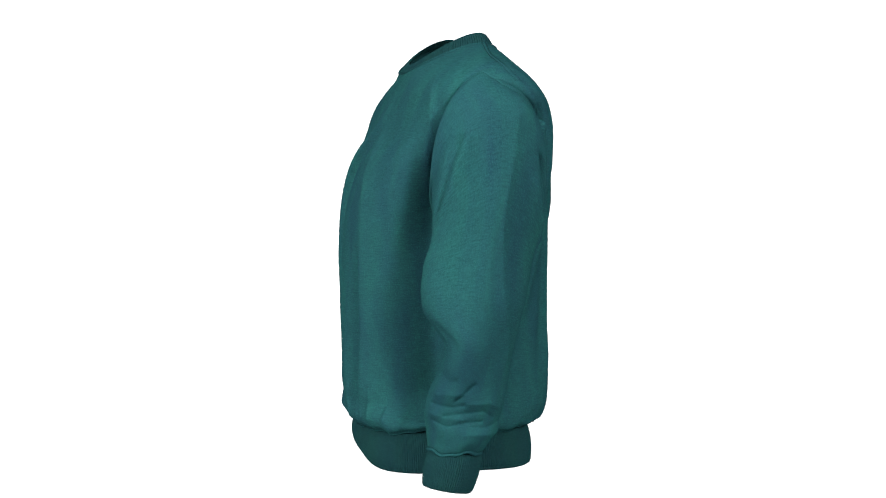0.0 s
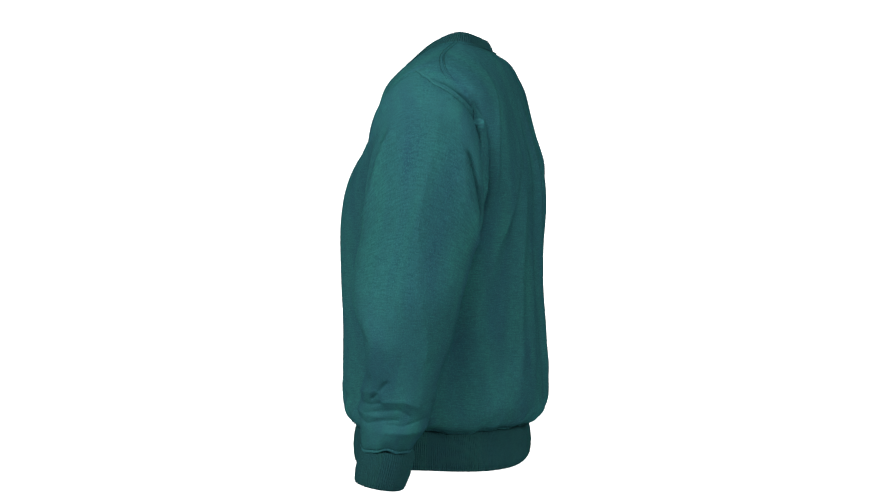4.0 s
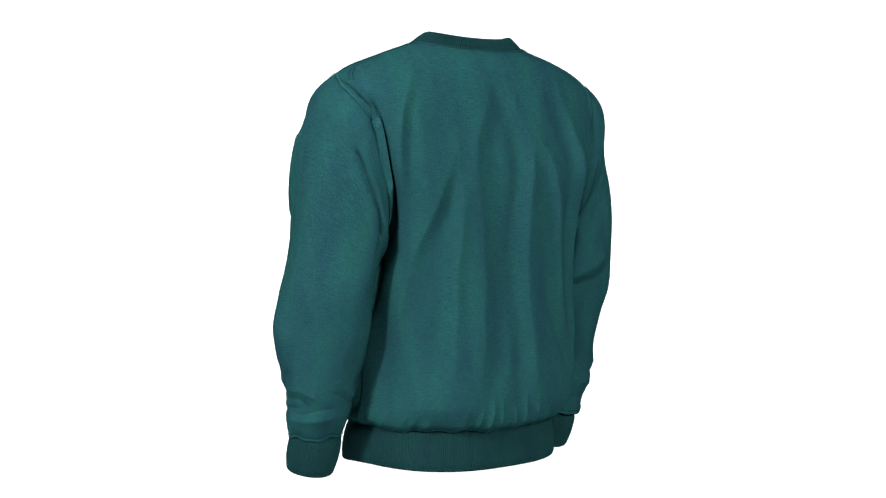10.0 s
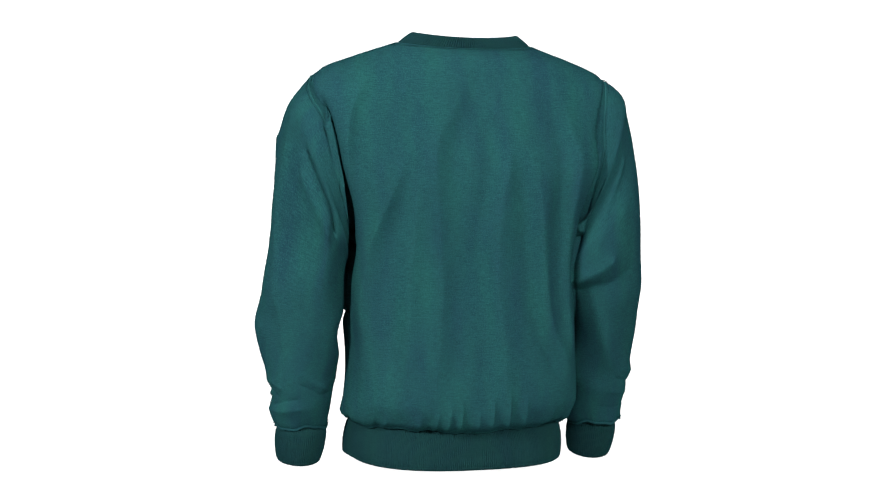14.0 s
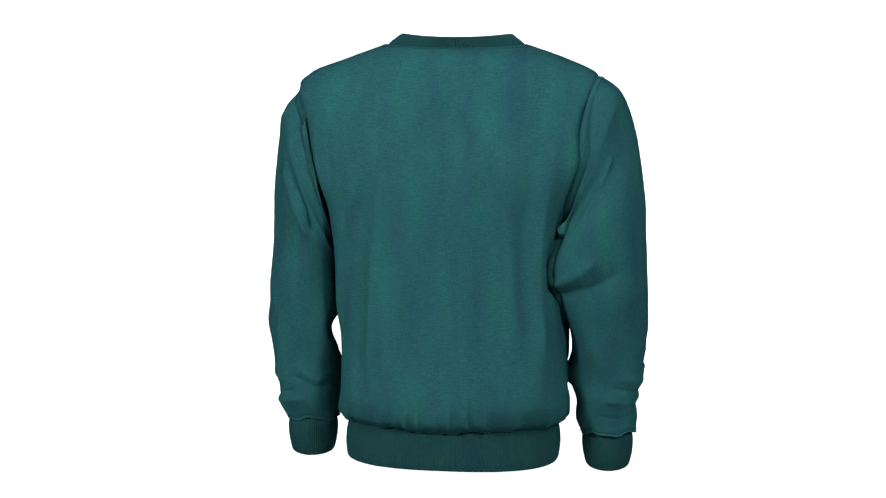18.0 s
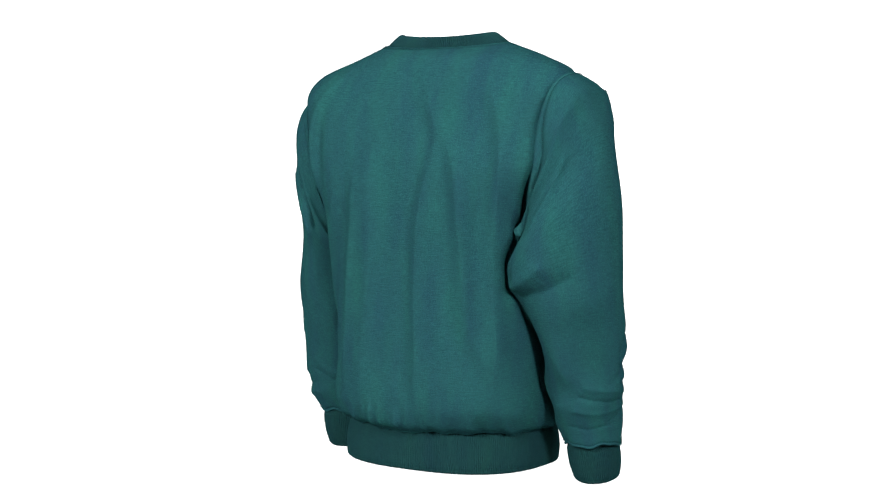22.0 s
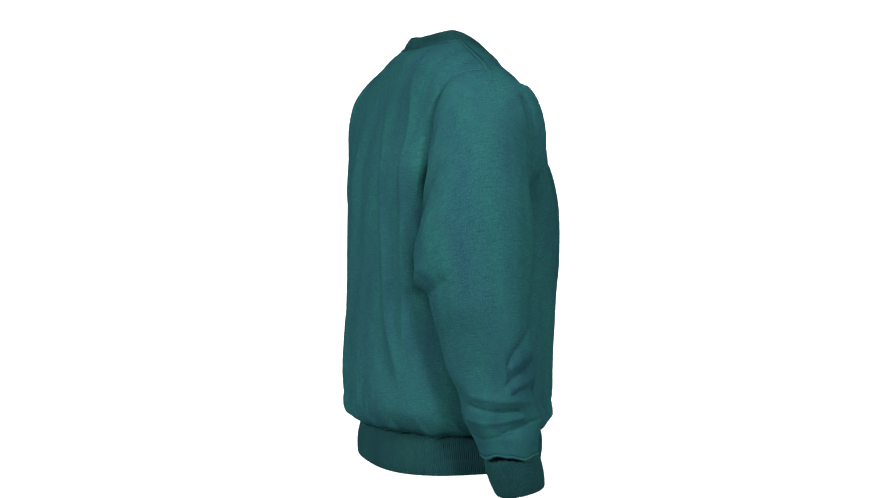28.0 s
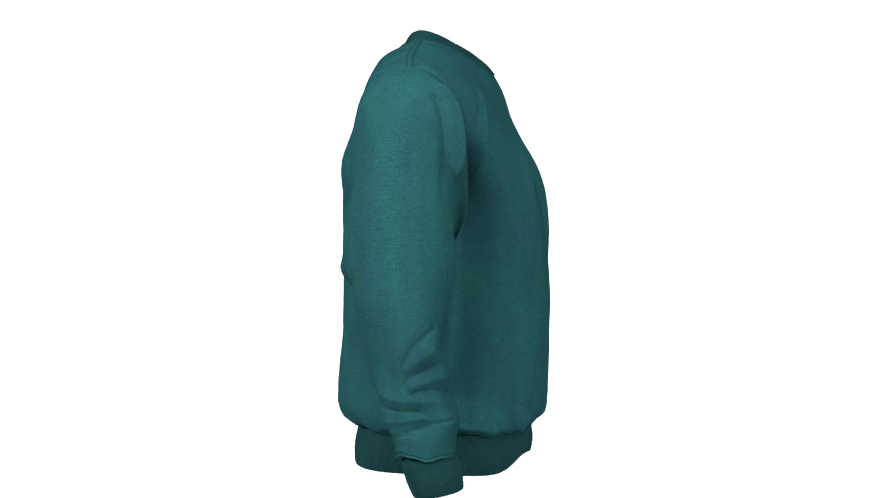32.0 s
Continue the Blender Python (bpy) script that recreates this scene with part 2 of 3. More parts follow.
def torso_field(p, phi, rows):
    """How far the cloth stands off its plain form, over a patch of points and their angles."""
    deg = np.degrees(phi)[None, :] % 360
    z = p[..., 2]
    d = np.zeros(z.shape)
    around = loop_points(rows, FINE)
    girth = np.zeros(around.shape[:2])
    girth[:, 1:] = np.cumsum(np.linalg.norm(np.diff(around, axis=1), axis=-1), axis=1)
    fine = np.degrees(FINE)
    here = np.array([np.interp(deg[0], fine, g) for g in girth])

    spans = {1: girth[:, 120:121] - here, -1: here - girth[:, 360:361]}
    for panel, deep, right, left, *line in DRAPES:
        zs, along = np.array(line[0::2][::-1]), np.array(line[1::2][::-1])
        off = spans[panel] - (np.interp(z - 0.015, zs, along) + np.interp(z, zs, along) + np.interp(z + 0.015, zs, along)) / 3
        sharp, way = min(left, right), -1 if right < left else 1
        fold = crest(off / np.where(off < 0, right, left)) - 0.65 * bell((off - way * 1.9 * sharp) / (1.2 * sharp))
        d += deep * fold * step(zs[-1] + 0.01, zs[-1] - 0.19, z) * step(zs[0] - 0.03, zs[0] + 0.05, z)
    for deep, wide, *line in HOLLOWS:
        off = (deg - np.interp(z, line[0::2][::-1], line[1::2][::-1]) + 180) % 360 - 180
        low = 0.78 if deep < -0.04 else 0.25
        d += deep * bell(off / wide) * step(0.66, 0.52, z) * step(0.10, 0.17, z) * (low + (1 - low) * step(0.33, 0.46, z))
    for panel, at, deep, tall in GATHERS:
        off = spans[panel] - at
        rise = step(0.10 + 1.8 * tall, 0.098 + 0.3 * tall, z) * (0.25 + 0.75 * step(0.096, 0.112, z))
        d += 1.35 * deep * crest(off / np.where(off < 0, 0.0045, 0.010)) * rise
    hang = step(0.74, 0.66, z) * step(0.085, 0.13, z)
    d += 0.0016 * hang * ripple(3, p, 0.10, (1, 1, 0.25)) + 0.0006 * ripple(4, p, 0.035, (1, 1, 0.5)) * hang
    return d


def torso_patch(phi, u):
    """Points and outward normals of the draped body for angles phi and table rows u."""
    rows = glide(TORSO, u)
    p = loop_points(rows, phi)
    low = step(0.16, 0.10, p[..., 2])
    p[..., 2] += low * (0.0016 * np.sin(11 * phi + 1) + 0.0013 * np.sin(23 * phi + np.sin(3 * phi)) - 0.002 * np.sin(5 * phi))[None, :]
    n = normals_of(p, False)
    return p + n * torso_field(p, phi, rows)[..., None], n


def sleeve_tree(side):
    p, n = sleeve_patch(side, np.linspace(0, 2 * math.pi, 131), np.linspace(0.02, 0.69, 170))
    return BVHTree.FromPolygons(p.reshape(-1, 3).tolist(), grid_faces(170, 131, False))


def torso_tree():
    p, n = torso_patch(np.linspace(0, 2 * math.pi, 301), np.linspace(0, len(TORSO) - 1, 150))
    return BVHTree.FromPolygons(p.reshape(-1, 3).tolist(), grid_faces(150, 301, False))


def crease(p, n, trees, deep, wide):
    """Draw the cloth in where two pieces of the garment press on each other; shallow over the shoulder."""
    q, m = p.reshape(-1, 3), n.reshape(-1, 3)
    near = np.full(len(q), 1.0)
    for k, point in enumerate(q.tolist()):
        for tree in trees:
            hit = tree.find_nearest(point, 0.05)
            if hit[3] is not None:
                near[k] = min(near[k], hit[3])
    z = q[:, 2]
    slack = deep * (0.13 + 0.87 * step(0.695, 0.60, z)) * step(0.10, 0.16, z) * (0.3 + 0.7 * step(0.26, 0.40, z))
    wide = wide * (0.35 + 0.65 * step(0.70, 0.60, z))
    return (q - m * (slack * np.exp(-1.3 * near / wide - (near / (1.7 * wide)) ** 2))[:, None]).reshape(p.shape)


def build_torso():
    cols, rows = 400, 330
    u = np.linspace(0, len(TORSO) - 1, rows)
    for name, lo in (("back_panel", 0.0), ("front_panel", math.pi)):
        fine = lo + FINE[:241]
        girth = np.linalg.norm(np.diff(loop_points(glide(TORSO, np.array([7.5])), fine)[0], axis=0), axis=1)
        girth = np.concatenate([[0], np.cumsum(girth + 0.0003 * girth.sum() / 2)])
        phi = np.interp(np.linspace(0, girth[-1], cols), girth, fine)
        phi[0], phi[-1] = lo, lo + math.pi
        p, n = torso_patch(phi, u)
        p = crease(p, n, SLEEVE_TREES, 0.027, 0.0095)
        across = np.zeros(p.shape[:2])
        across[:, 1:] = np.cumsum(np.linalg.norm(np.diff(p, axis=1), axis=-1), axis=1)
        uv = np.stack([across - across[:, cols // 2:cols // 2 + 1] + lo, p[..., 2]], -1)
        mesh_object(name, p.reshape(-1, 3), grid_faces(rows, cols, False), FLEECE, shirt, "", uv.reshape(-1, 2))


# sleeve sections from armhole to cuff seam: outer x, z; inner x, z; front, back; slant; squareness
LEFT = ((0.205, 0.704, 0.150, 0.440, -0.050, 0.070, 0.000, 2.60), (0.240, 0.704, 0.204, 0.425, -0.073, 0.089, -0.129, 2.36),
        (0.259, 0.680, 0.191, 0.405, -0.097, 0.091, 0.054, 2.46), (0.287, 0.645, 0.185, 0.390, -0.092, 0.094, -0.046, 2.28),
        (0.299, 0.590, 0.187, 0.375, -0.097, 0.096, 0.072, 2.04), (0.310, 0.500, 0.182, 0.360, -0.101, 0.087, 0.107, 1.57),
        (0.316, 0.410, 0.172, 0.340, -0.114, 0.074, 0.061, 1.45), (0.323, 0.330, 0.179, 0.300, -0.115, 0.060, 0.092, 1.80),
        (0.321, 0.265, 0.211, 0.255, -0.089, 0.048, 0.456, 2.22), (0.318, 0.215, 0.199, 0.215, -0.091, 0.034, 0.295, 2.39),
        (0.313, 0.175, 0.193, 0.180, -0.100, 0.023, 0.013, 2.32), (0.305, 0.140, 0.197, 0.145, -0.105, 0.016, -0.059, 2.25),
        (0.306, 0.110, 0.199, 0.112, -0.103, 0.005, -0.060, 2.15), (0.293, 0.080, 0.202, 0.080, -0.100, -0.017, -0.071, 2.04))
RIGHT = ((-0.235, 0.703, -0.180, 0.440, -0.030, 0.085, 0.000, 2.60), (-0.264, 0.703, -0.210, 0.425, -0.041, 0.120, -0.020, 2.67),
         (-0.299, 0.680, -0.202, 0.405, -0.061, 0.125, 0.022, 2.89), (-0.318, 0.645, -0.192, 0.390, -0.063, 0.130, -0.079, 2.30),
         (-0.333, 0.590, -0.170, 0.375, -0.043, 0.122, -0.053, 2.08), (-0.346, 0.500, -0.170, 0.360, -0.045, 0.141, -0.136, 2.04),
         (-0.352, 0.410, -0.169, 0.340, -0.047, 0.136, -0.101, 2.01), (-0.357, 0.330, -0.191, 0.310, -0.034, 0.121, -0.113, 2.01),
         (-0.357, 0.265, -0.225, 0.260, -0.029, 0.106, -0.359, 1.72), (-0.355, 0.215, -0.221, 0.215, -0.042, 0.095, -0.216, 1.46),
         (-0.351, 0.175, -0.214, 0.178, -0.047, 0.077, 0.007, 1.93), (-0.341, 0.140, -0.235, 0.140, -0.056, 0.070, -0.087, 2.31),
         (-0.342, 0.108, -0.235, 0.106, -0.050, 0.053, -0.060, 2.22), (-0.339, 0.080, -0.247, 0.076, -0.051, 0.041, 0.022, 2.11))


def sleeve_surface(table, phi, u):
    t = glide(table, u)
    c, s = np.cos(phi)[None, :], np.sin(phi)[None, :]
    e = 2 / t[:, 7:8]
    k = spow(c, e)
    mx, mz = (t[:, 0:1] + t[:, 2:3]) / 2, (t[:, 1:2] + t[:, 3:4]) / 2
    y = (t[:, 5:6] - t[:, 4:5]) / 2 * spow(s, e)
    x = mx + (t[:, 0:1] - t[:, 2:3]) / 2 * k - t[:, 6:7] * y
    z = mz + (t[:, 1:2] - t[:, 3:4]) / 2 * k
    return np.stack([x, y + (t[:, 4:5] + t[:, 5:6]) / 2, z], -1)


# creases and folds of the sleeves: height, half width in metres, then angle and run from the shoulder along it
LEFT_FOLDS = ((0.006, 0.013, 328, 0.204, 314, 0.224, 302, 0.244, 290, 0.256), (-0.007, 0.010, 318, 0.192, 304, 0.212, 294, 0.228, 284, 0.242),
              (-0.006, 0.020, 276, 0.408, 288, 0.420, 298, 0.436),
              (-0.004, 0.014, 278, 0.490, 300, 0.502, 316, 0.500), (0.005, 0.013, 285, 0.535, 310, 0.532, 340, 0.530),
              (-0.005, 0.008, 278, 0.558, 302, 0.560, 328, 0.562, 344, 0.556), (0.006, 0.014, 285, 0.585, 320, 0.588, 345, 0.592),
              (-0.0045, 0.008, 290, 0.602, 322, 0.614, 346, 0.602, 10, 0.598), (-0.007, 0.008, 330, 0.546, 342, 0.526, 350, 0.508),
              (-0.0045, 0.008, 314, 0.586, 344, 0.578, 10, 0.570, 29, 0.588), (0.005, 0.012, 350, 0.552, 15, 0.550, 40, 0.565),
              (-0.0035, 0.008, 0, 0.612, 22, 0.616, 48, 0.604, 70, 0.600), (0.004, 0.012, 0, 0.636, 40, 0.638, 80, 0.630),
              (-0.009, 0.009, 52, 0.206, 64, 0.222, 76, 0.229, 90, 0.237, 100, 0.258), (0.006, 0.015, 48, 0.238, 60, 0.249, 72, 0.258, 86, 0.276),
              (0.0035, 0.014, 16, 0.178, 14, 0.212, 14, 0.242, 12, 0.274, 16, 0.310), (0.003, 0.016, 20, 0.33, 25, 0.40, 30, 0.46),
              (0.005, 0.012, 80, 0.53, 100, 0.56, 120, 0.57), (-0.005, 0.009, 80, 0.56, 110, 0.59, 140, 0.59))
RIGHT_FOLDS = ((-0.006, 0.015, 126, 0.362, 104, 0.357, 90, 0.357, 76, 0.352, 62, 0.346), (0.009, 0.022, 128, 0.335, 105, 0.330, 86, 0.322),
               (0.005, 0.013, 62, 0.200, 70, 0.212, 80, 0.226, 90, 0.240), (-0.008, 0.010, 336, 0.134, 326, 0.158, 318, 0.176, 306, 0.206, 300, 0.240),
               (0.006, 0.013, 330, 0.104, 312, 0.116, 300, 0.134, 290, 0.158, 286, 0.190), (-0.008, 0.009, 296, 0.408, 308, 0.416, 324, 0.428, 338, 0.444, 350, 0.464),
               (0.006, 0.013, 296, 0.438, 322, 0.455, 344, 0.470), (-0.006, 0.009, 290, 0.462, 312, 0.472, 328, 0.480, 346, 0.490, 4, 0.502),
               (0.006, 0.013, 290, 0.490, 318, 0.496, 345, 0.508), (-0.0045, 0.008, 288, 0.528, 318, 0.514, 338, 0.516, 356, 0.526),
               (0.005, 0.013, 300, 0.550, 330, 0.542, 0, 0.542, 30, 0.538, 60, 0.534), (-0.006, 0.009, 72, 0.556, 46, 0.564, 24, 0.568, 354, 0.566),
               (0.006, 0.013, 80, 0.592, 50, 0.598, 20, 0.594, 350, 0.582), (-0.0045, 0.008, 296, 0.588, 334, 0.594, 0, 0.612, 20, 0.622),
               (-0.0035, 0.008, 94, 0.638, 66, 0.646, 36, 0.634, 8, 0.626), (-0.003, 0.010, 340, 0.470, 2, 0.498, 22, 0.522))


def sleeve_field(p, phi, run, folds, seed):
    deg = np.degrees(phi)[None, :] + 0 * run
    d = np.zeros(run.shape)
    for deep, wide, *line in folds:
        pts = np.array(line).reshape(-1, 2)
        ang = np.degrees(np.unwrap(np.radians(pts[:, 0])))
        near = np.full(run.shape, 1e9)
        shift = (deg - ang.mean() + 180) % 360 - 180 + ang.mean()
        for k in range(len(pts) - 1):
            ax, ay, bx, by = ang[k] * 0.0015, pts[k, 1], ang[k + 1] * 0.0015, pts[k + 1, 1]
            px, py = shift * 0.0015, run
            f = np.clip(((px - ax) * (bx - ax) + (py - ay) * (by - ay)) / ((bx - ax) ** 2 + (by - ay) ** 2), 0, 1)
            taper = 1 + 0.9 * (step(0.35, 0.0, f) * (k == 0) + step(0.65, 1.0, f) * (k == len(pts) - 2))
            near = np.minimum(near, taper * ((px - ax - f * (bx - ax)) ** 2 + (py - ay - f * (by - ay)) ** 2))
        d += deep * (0.5 if pts[:, 1].mean() > 0.4 else 1.0) * crest(np.sqrt(near) / wide)
    hang = step(0.04, 0.16, run) * step(0.70, 0.66, run)
    return d + hang * (0.0015 * ripple(seed, p, 0.09, (1, 1, 0.35)) + 0.0004 * ripple(seed + 1, p, 0.035)
                       + 0.0009 * step(0.50, 0.58, run) * ripple(seed + 2, p, 0.035, (1, 1, 1.3)))


def sleeve_patch(side, phi, run):
    """Points and outward normals of a draped sleeve for angles phi and runs from the shoulder."""
    table, folds, seed = (LEFT, LEFT_FOLDS, 21) if side > 0 else (RIGHT, RIGHT_FOLDS, 41)
    p = sleeve_surface(table, phi, run / 0.70 * (len(table) - 1))
    low = step(0.62, 0.70, run)[:, None] * (0.003 * np.sin(4 * phi + side) + 0.0012 * np.sin(9 * phi))[None, :]
    p[..., 2] += low
    n = normals_of(p, False) * -side
    return p + n * sleeve_field(p, phi, run[:, None] + 0 * p[..., 0], folds, seed)[..., None], n


def build_sleeve(side):
    cols, rows = 261, 340
    phi, run = np.linspace(0, 2 * math.pi, cols), np.linspace(0, 0.70, rows)
    p, n = sleeve_patch(side, phi, run)
    p = crease(p, n, [TORSO_TREE], 0.010, 0.007)
    p[:, -1] = p[:, 0]
    uv = np.stack(np.broadcast_arrays(phi[None, :] * 0.09, run[:, None]), -1)
    return mesh_object("sleeve", p.reshape(-1, 3), grid_faces(rows, cols, False), FLEECE, shirt, "", uv.reshape(-1, 2))


SLEEVE_TREES = [sleeve_tree(1), sleeve_tree(-1)]
TORSO_TREE = torso_tree()
spot, normal, _, _ = TORSO_TREE.find_nearest((MID, 0.0, 0.4))
INWARD = 1 if (Vector((MID, 0.0, 0.4)) - spot).dot(normal) > 0 else -1
build_torso()
left_sleeve = build_sleeve(1)
right_sleeve = build_sleeve(-1)


def rib_band(name, base, top, ribs, parent, bulge=0.0, lip=1.0, depth=0.0008, label="", mat=None):
    """A ribbed tube between two loops (functions of angle giving points), turned in at its free edge."""
    cols = ribs * 6
    fine = np.linspace(0, 2 * math.pi, 4000)
    girth = np.concatenate([[0], np.cumsum(np.linalg.norm(np.diff(base(fine), axis=0), axis=1))])
    even = np.linspace(0, 2 * math.pi, cols, endpoint=False)
    phi = np.interp(even / (2 * math.pi) * girth[-1], girth, fine)
    a, b = base(phi), top(phi)
    mid = b.mean(0)
    out = a - a.mean(0)
    out[:, 2] = 0
    out /= np.linalg.norm(out, axis=1, keepdims=True)
    prof = [(-0.2, -0.014), (-0.06, -0.006), (0.04, 0.0), (0.15, 0.002), (0.35, 0.003), (0.6, 0.003), (0.8, 0.002), (0.93, 0.001),
            (0.98, -0.0005), (1.0, -0.0025), (0.985, -0.0045), (0.9, -0.0055), (0.7, -0.0055), (0.4, -0.006)]
    wave = np.sin(even * ribs)[:, None] * depth
    rows = []
    for f, o in prof:
        rows.append(a + (b - a) * f + out * (o * lip + bulge * math.sin(math.pi * min(f, 1)) + wave))
    p = np.array(rows)
    p = np.concatenate([p, p[:, :1]], 1)
    length = np.linalg.norm(a - np.roll(a, 1, 0), axis=1).sum()
    uv = np.stack(np.broadcast_arrays(np.linspace(0, length, cols + 1)[None, :], np.array([f for f, _ in prof])[:, None] * 0.07), -1)
    return mesh_object(name, p.reshape(-1, 3), grid_faces(len(prof), cols + 1, False), mat or RIB, parent, label, uv.reshape(-1, 2))


def torso_loop(values):
    return lambda phi: loop_points(np.asarray([values]), phi)[0]


def waist_foot(phi):
    p = loop_points(np.asarray([(0.186, -0.154, 0.148, 0.0, 0.030, 0.020, 0.026, 2.6, 0.186, -0.02)]), phi)[0]
    deg = np.degrees(phi) % 360
    p[:, 2] += 0.024 * bell((deg - 260) / 26)
    p[:, 0] += 0.008 * bell((deg - 335) / 16)
    p[:, 1] += 0.006 * bell((deg - 250) / 25)
    return p


rib_band("waistband", torso_loop((0.184, -0.152, 0.142, 0.0, 0.098, 0.088, 0.094, 2.4, 0.184, -0.02)), waist_foot, 340, shirt, 0.002, depth=0.0006)
rib_band("collar", torso_loop((0.119, -0.079, 0.072, 0.033, 0.755, 0.706, 0.746, 2.1, 0.119, -0.02)),
         torso_loop((0.095, -0.068, 0.063, 0.033, 0.774, 0.720, 0.766, 2.0, 0.095, -0.02)), 150, shirt, 0.0, 0.5, depth=0.0014)


def ring(cx, cy, cz, rx, ry, slope_y, slope_x=0.0):
    return lambda phi: np.stack([cx + rx * np.cos(phi), cy + ry * np.sin(phi),
                                 cz + slope_y * ry * np.sin(phi) + slope_x * rx * np.cos(phi)], -1)


rib_band("cuff", ring(0.248, -0.055, 0.082, 0.0430, 0.0420, -0.1), ring(0.250, -0.070, 0.019, 0.037, 0.040, -0.15), 78, left_sleeve, 0.001, depth=0.0006)
rib_band("cuff", ring(-0.290, -0.008, 0.080, 0.0425, 0.0430, -0.15), ring(-0.291, -0.026, 0.018, 0.037, 0.039, -0.2), 78, right_sleeve, 0.001, depth=0.0006)


# ---- seams and stitching ----
def seam_strip(name, p, n, proud, parent, label="", mat=None):
    """A raised seam: a narrow patch of cloth lifted off the surface, rounded across its columns."""
    cols = p.shape[1]
    lift = proud * np.sin(np.linspace(0, math.pi, cols))[None, :, None] - 0.0004
    q = p + n * lift
    length = np.concatenate([[0], np.cumsum(np.linalg.norm(np.diff(p[:, cols // 2], axis=0), axis=1))])
    uv = np.stack(np.broadcast_arrays(np.linspace(0, 0.01, cols)[None, :], length[:, None]), -1)
    return mesh_object(name, q.reshape(-1, 3), grid_faces(len(p), cols, False), mat or FLEECE, parent, label, uv.reshape(-1, 2))


def stitch_row(name, p, n, parent, pitch=0.0034, thick=0.0009):
    """Thread dashes along a line of points."""
    d = np.concatenate([[0], np.cumsum(np.linalg.norm(np.diff(p, axis=0), axis=1))])
    count = max(2, int(d[-1] / pitch))
    verts, faces = [], []
    for k in range(count):
        a, b = (k + 0.12) * d[-1] / count, (k + 0.80) * d[-1] / count
        pa = np.array([np.interp(a, d, p[:, i]) for i in range(3)])
        pb = np.array([np.interp(b, d, p[:, i]) for i in range(3)])
        up = np.array([np.interp(a, d, n[:, i]) for i in range(3)])
        side = np.cross(pb - pa, up)
        side *= thick / max(np.linalg.norm(side), 1e-9)
        mid = (pa + pb) / 2 + up * thick * 1.3
        m = len(verts)
        verts += [pa - up * 0.0003, mid - side, mid + side, pb - up * 0.0003, mid + up * thick * 0.6]
        faces += [(m, m + 1, m + 4), (m, m + 4, m + 2), (m + 1, m + 3, m + 4), (m + 4, m + 3, m + 2)]
    ob = mesh_object(name, verts, faces, STITCH, parent, "", [(v[0], v[2]) for v in verts])
    return tagged(ob, kind="stuff")


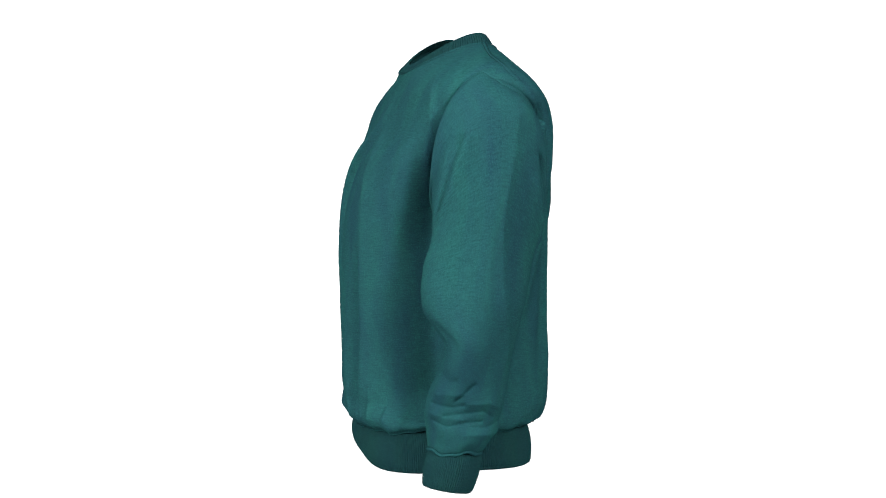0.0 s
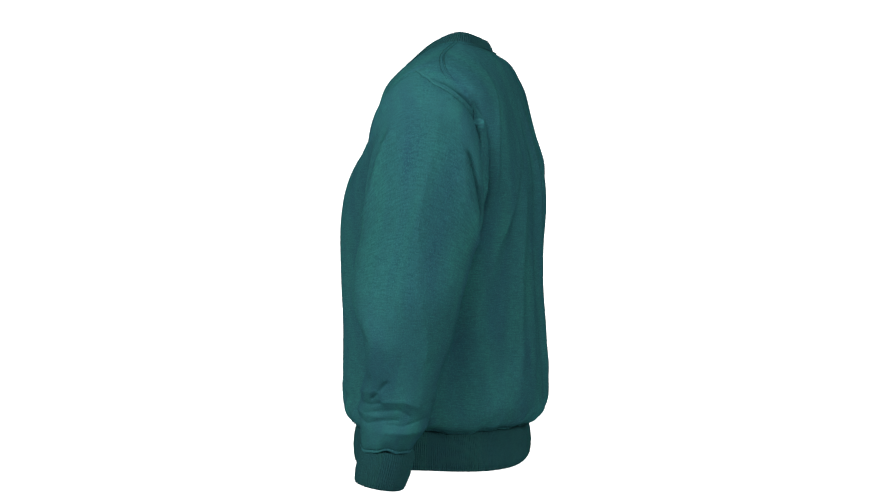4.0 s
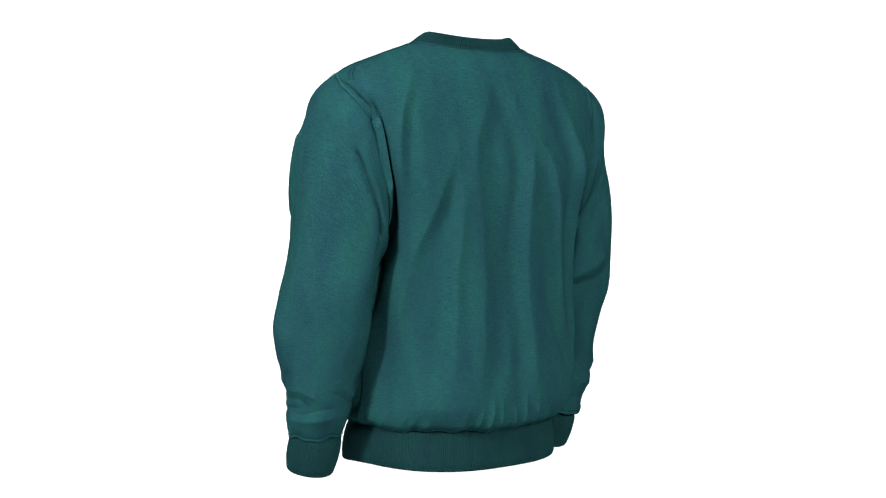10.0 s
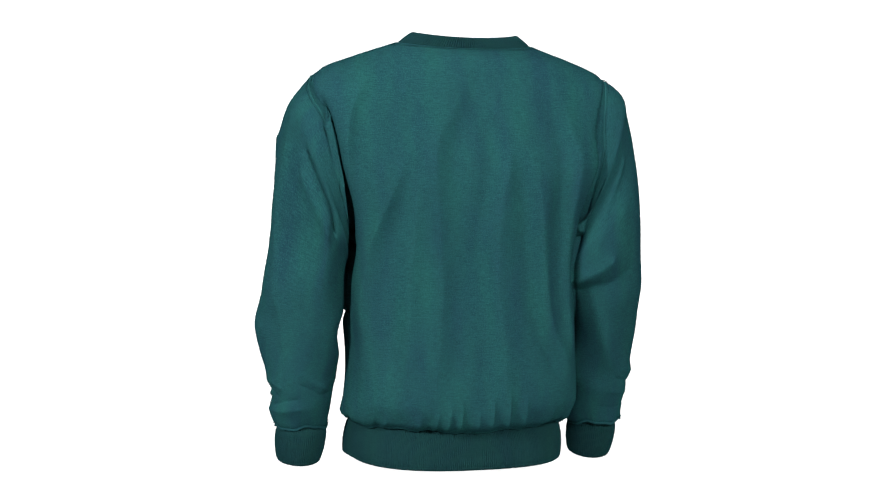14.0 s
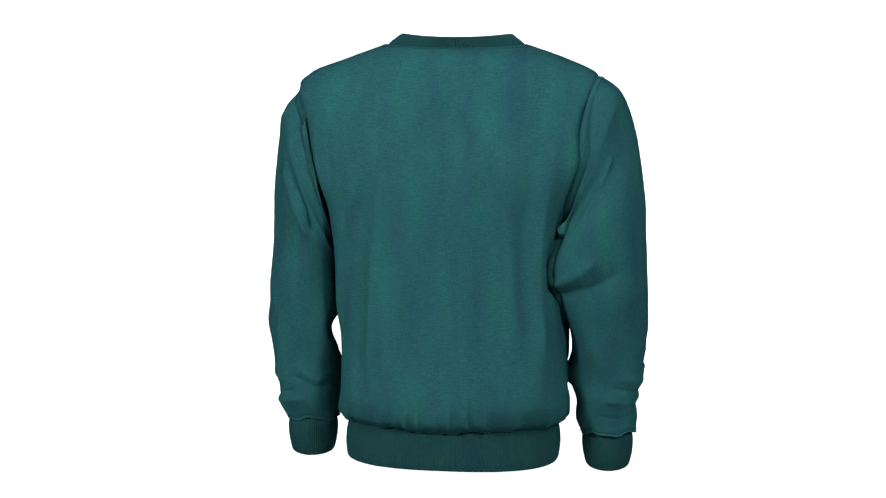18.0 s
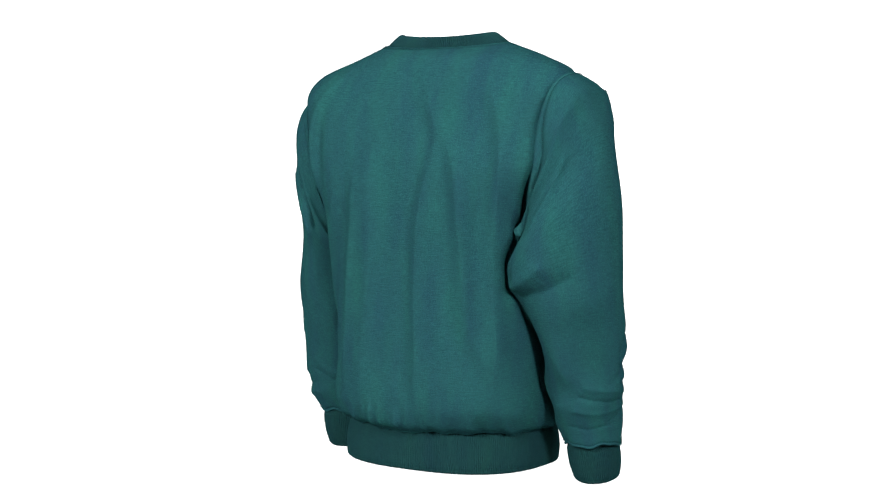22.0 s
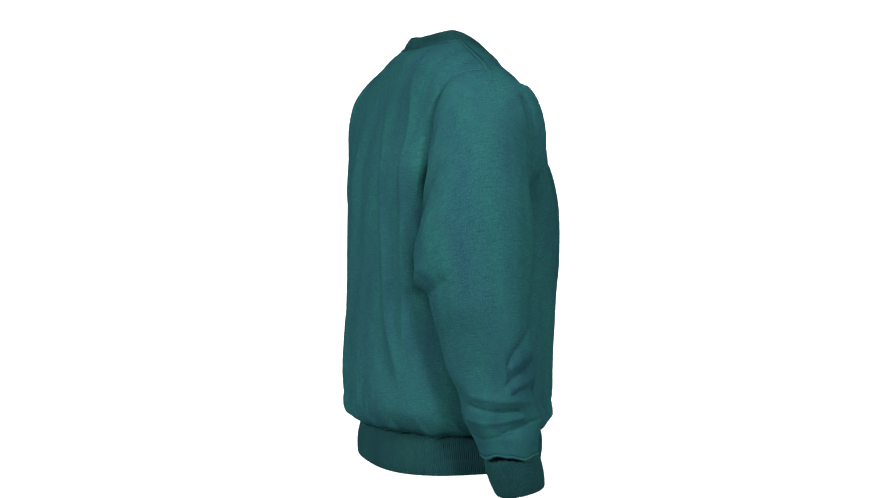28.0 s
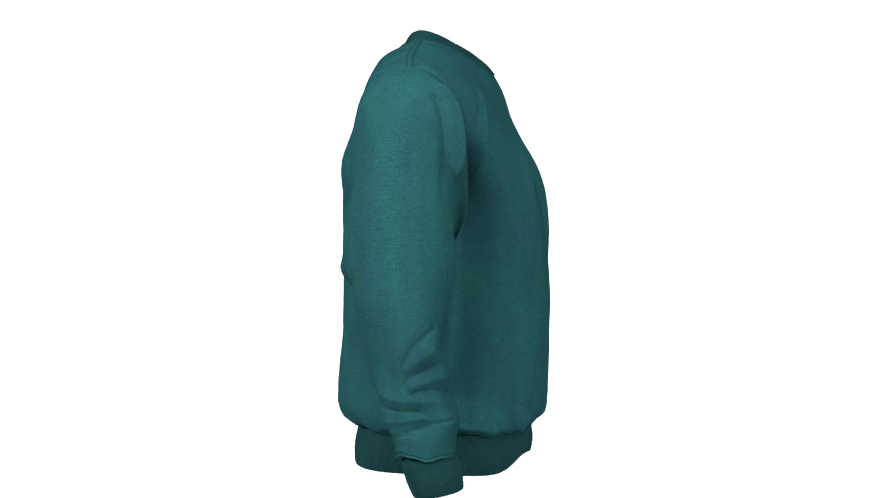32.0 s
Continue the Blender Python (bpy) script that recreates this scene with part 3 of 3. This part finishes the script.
def armhole_strip(side, offsets):
    """Points along the line where a sleeve leaves the body, shifted down the sleeve by the offsets."""
    phi, runs = np.radians(np.linspace(-112, 112, 150)), np.linspace(0.02, 0.34, 161)
    p, n = sleeve_patch(side, phi, runs)
    inside = np.zeros(p.shape[:2], dtype=bool)
    for i, j in np.ndindex(*inside.shape):
        spot, normal, _, _ = TORSO_TREE.find_nearest(p[i, j].tolist())
        inside[i, j] = (Vector(p[i, j]) - spot).dot(normal) * INWARD > 0
    last = np.array([np.max(np.nonzero(col)[0], initial=0) for col in inside.T]) * (runs[1] - runs[0]) + runs[0]
    pad = np.pad(last, 6, mode="edge")
    last = np.convolve(pad, np.ones(13) / 13, "valid")
    p = crease(p, n, [TORSO_TREE], 0.010, 0.007)
    at = (last[:, None] + np.asarray(offsets)[None, :] - runs[0]) / (runs[1] - runs[0])
    i = np.clip(np.floor(at).astype(int), 0, len(runs) - 2)
    f = (at - i)[..., None]
    j = np.arange(len(phi))[:, None]
    return p[i, j] * (1 - f) + p[i + 1, j] * f, n[i, j]


def build_seams():
    last = len(TORSO) - 1
    for mid in (0.0, math.pi):
        u = np.linspace(last - 2.6, last, 60)
        swing = 0.10 * (last - u) / 2.6
        strips = [torso_patch(np.linspace(mid - 0.05, mid + 0.05, 9) + turn, np.array([at, at + 0.01])) for at, turn in zip(np.minimum(u, last - 0.01), swing)]
        p, n = np.array([q[0] for q, _ in strips]), np.array([m[0] for _, m in strips])
        p = crease(p, n, SLEEVE_TREES, 0.027, 0.0095)
        seam = seam_strip("shoulder_seam", p[:, 2:7], n[:, 2:7], 0.0022, shirt)
        for c in (1, 7):
            stitch_row("stitching", p[:, c] + n[:, c] * 0.0006, n[:, c], seam)
    for name, lo, hi, rows in (("collar_seam", last - 0.16, last - 0.0, (0, 3)), ("waistband_seam", 0.0, 0.5, (4, 7))):
        phi = np.linspace(0, 2 * math.pi, 360)
        p, n = torso_patch(phi, np.linspace(lo, hi, 8))
        keep = slice(4, 8) if name == "collar_seam" else slice(0, 4)
        seam = seam_strip(name, p[keep].transpose(1, 0, 2), n[keep].transpose(1, 0, 2), 0.0020, shirt)
        for r in rows:
            stitch_row("stitching", p[r] + n[r] * 0.0005, n[r], seam)
    for side, sleeve in ((1, left_sleeve), (-1, right_sleeve)):
        p, n = armhole_strip(side, np.linspace(0.0005, 0.0085, 8))
        seam = seam_strip("armhole_seam", p[:, 0:5], n[:, 0:5], 0.0014, sleeve, "", WORN)
        stitch_row("stitching", p[:, 7] + n[:, 7] * 0.0005, n[:, 7], seam)
        phi = np.linspace(0, 2 * math.pi, 160)
        p, n = sleeve_patch(side, phi, np.linspace(0.684, 0.70, 8))
        seam = seam_strip("cuff_seam", p[3:8].transpose(1, 0, 2), n[3:8].transpose(1, 0, 2), 0.0024, sleeve)
        stitch_row("stitching", p[1] + n[1] * 0.0005, n[1], seam)


build_seams()


def motions():
    walk(shirt, [(t, pose(0, 0, 0, 0, 0, -90 - a)) for t, a in TURN])


motions()
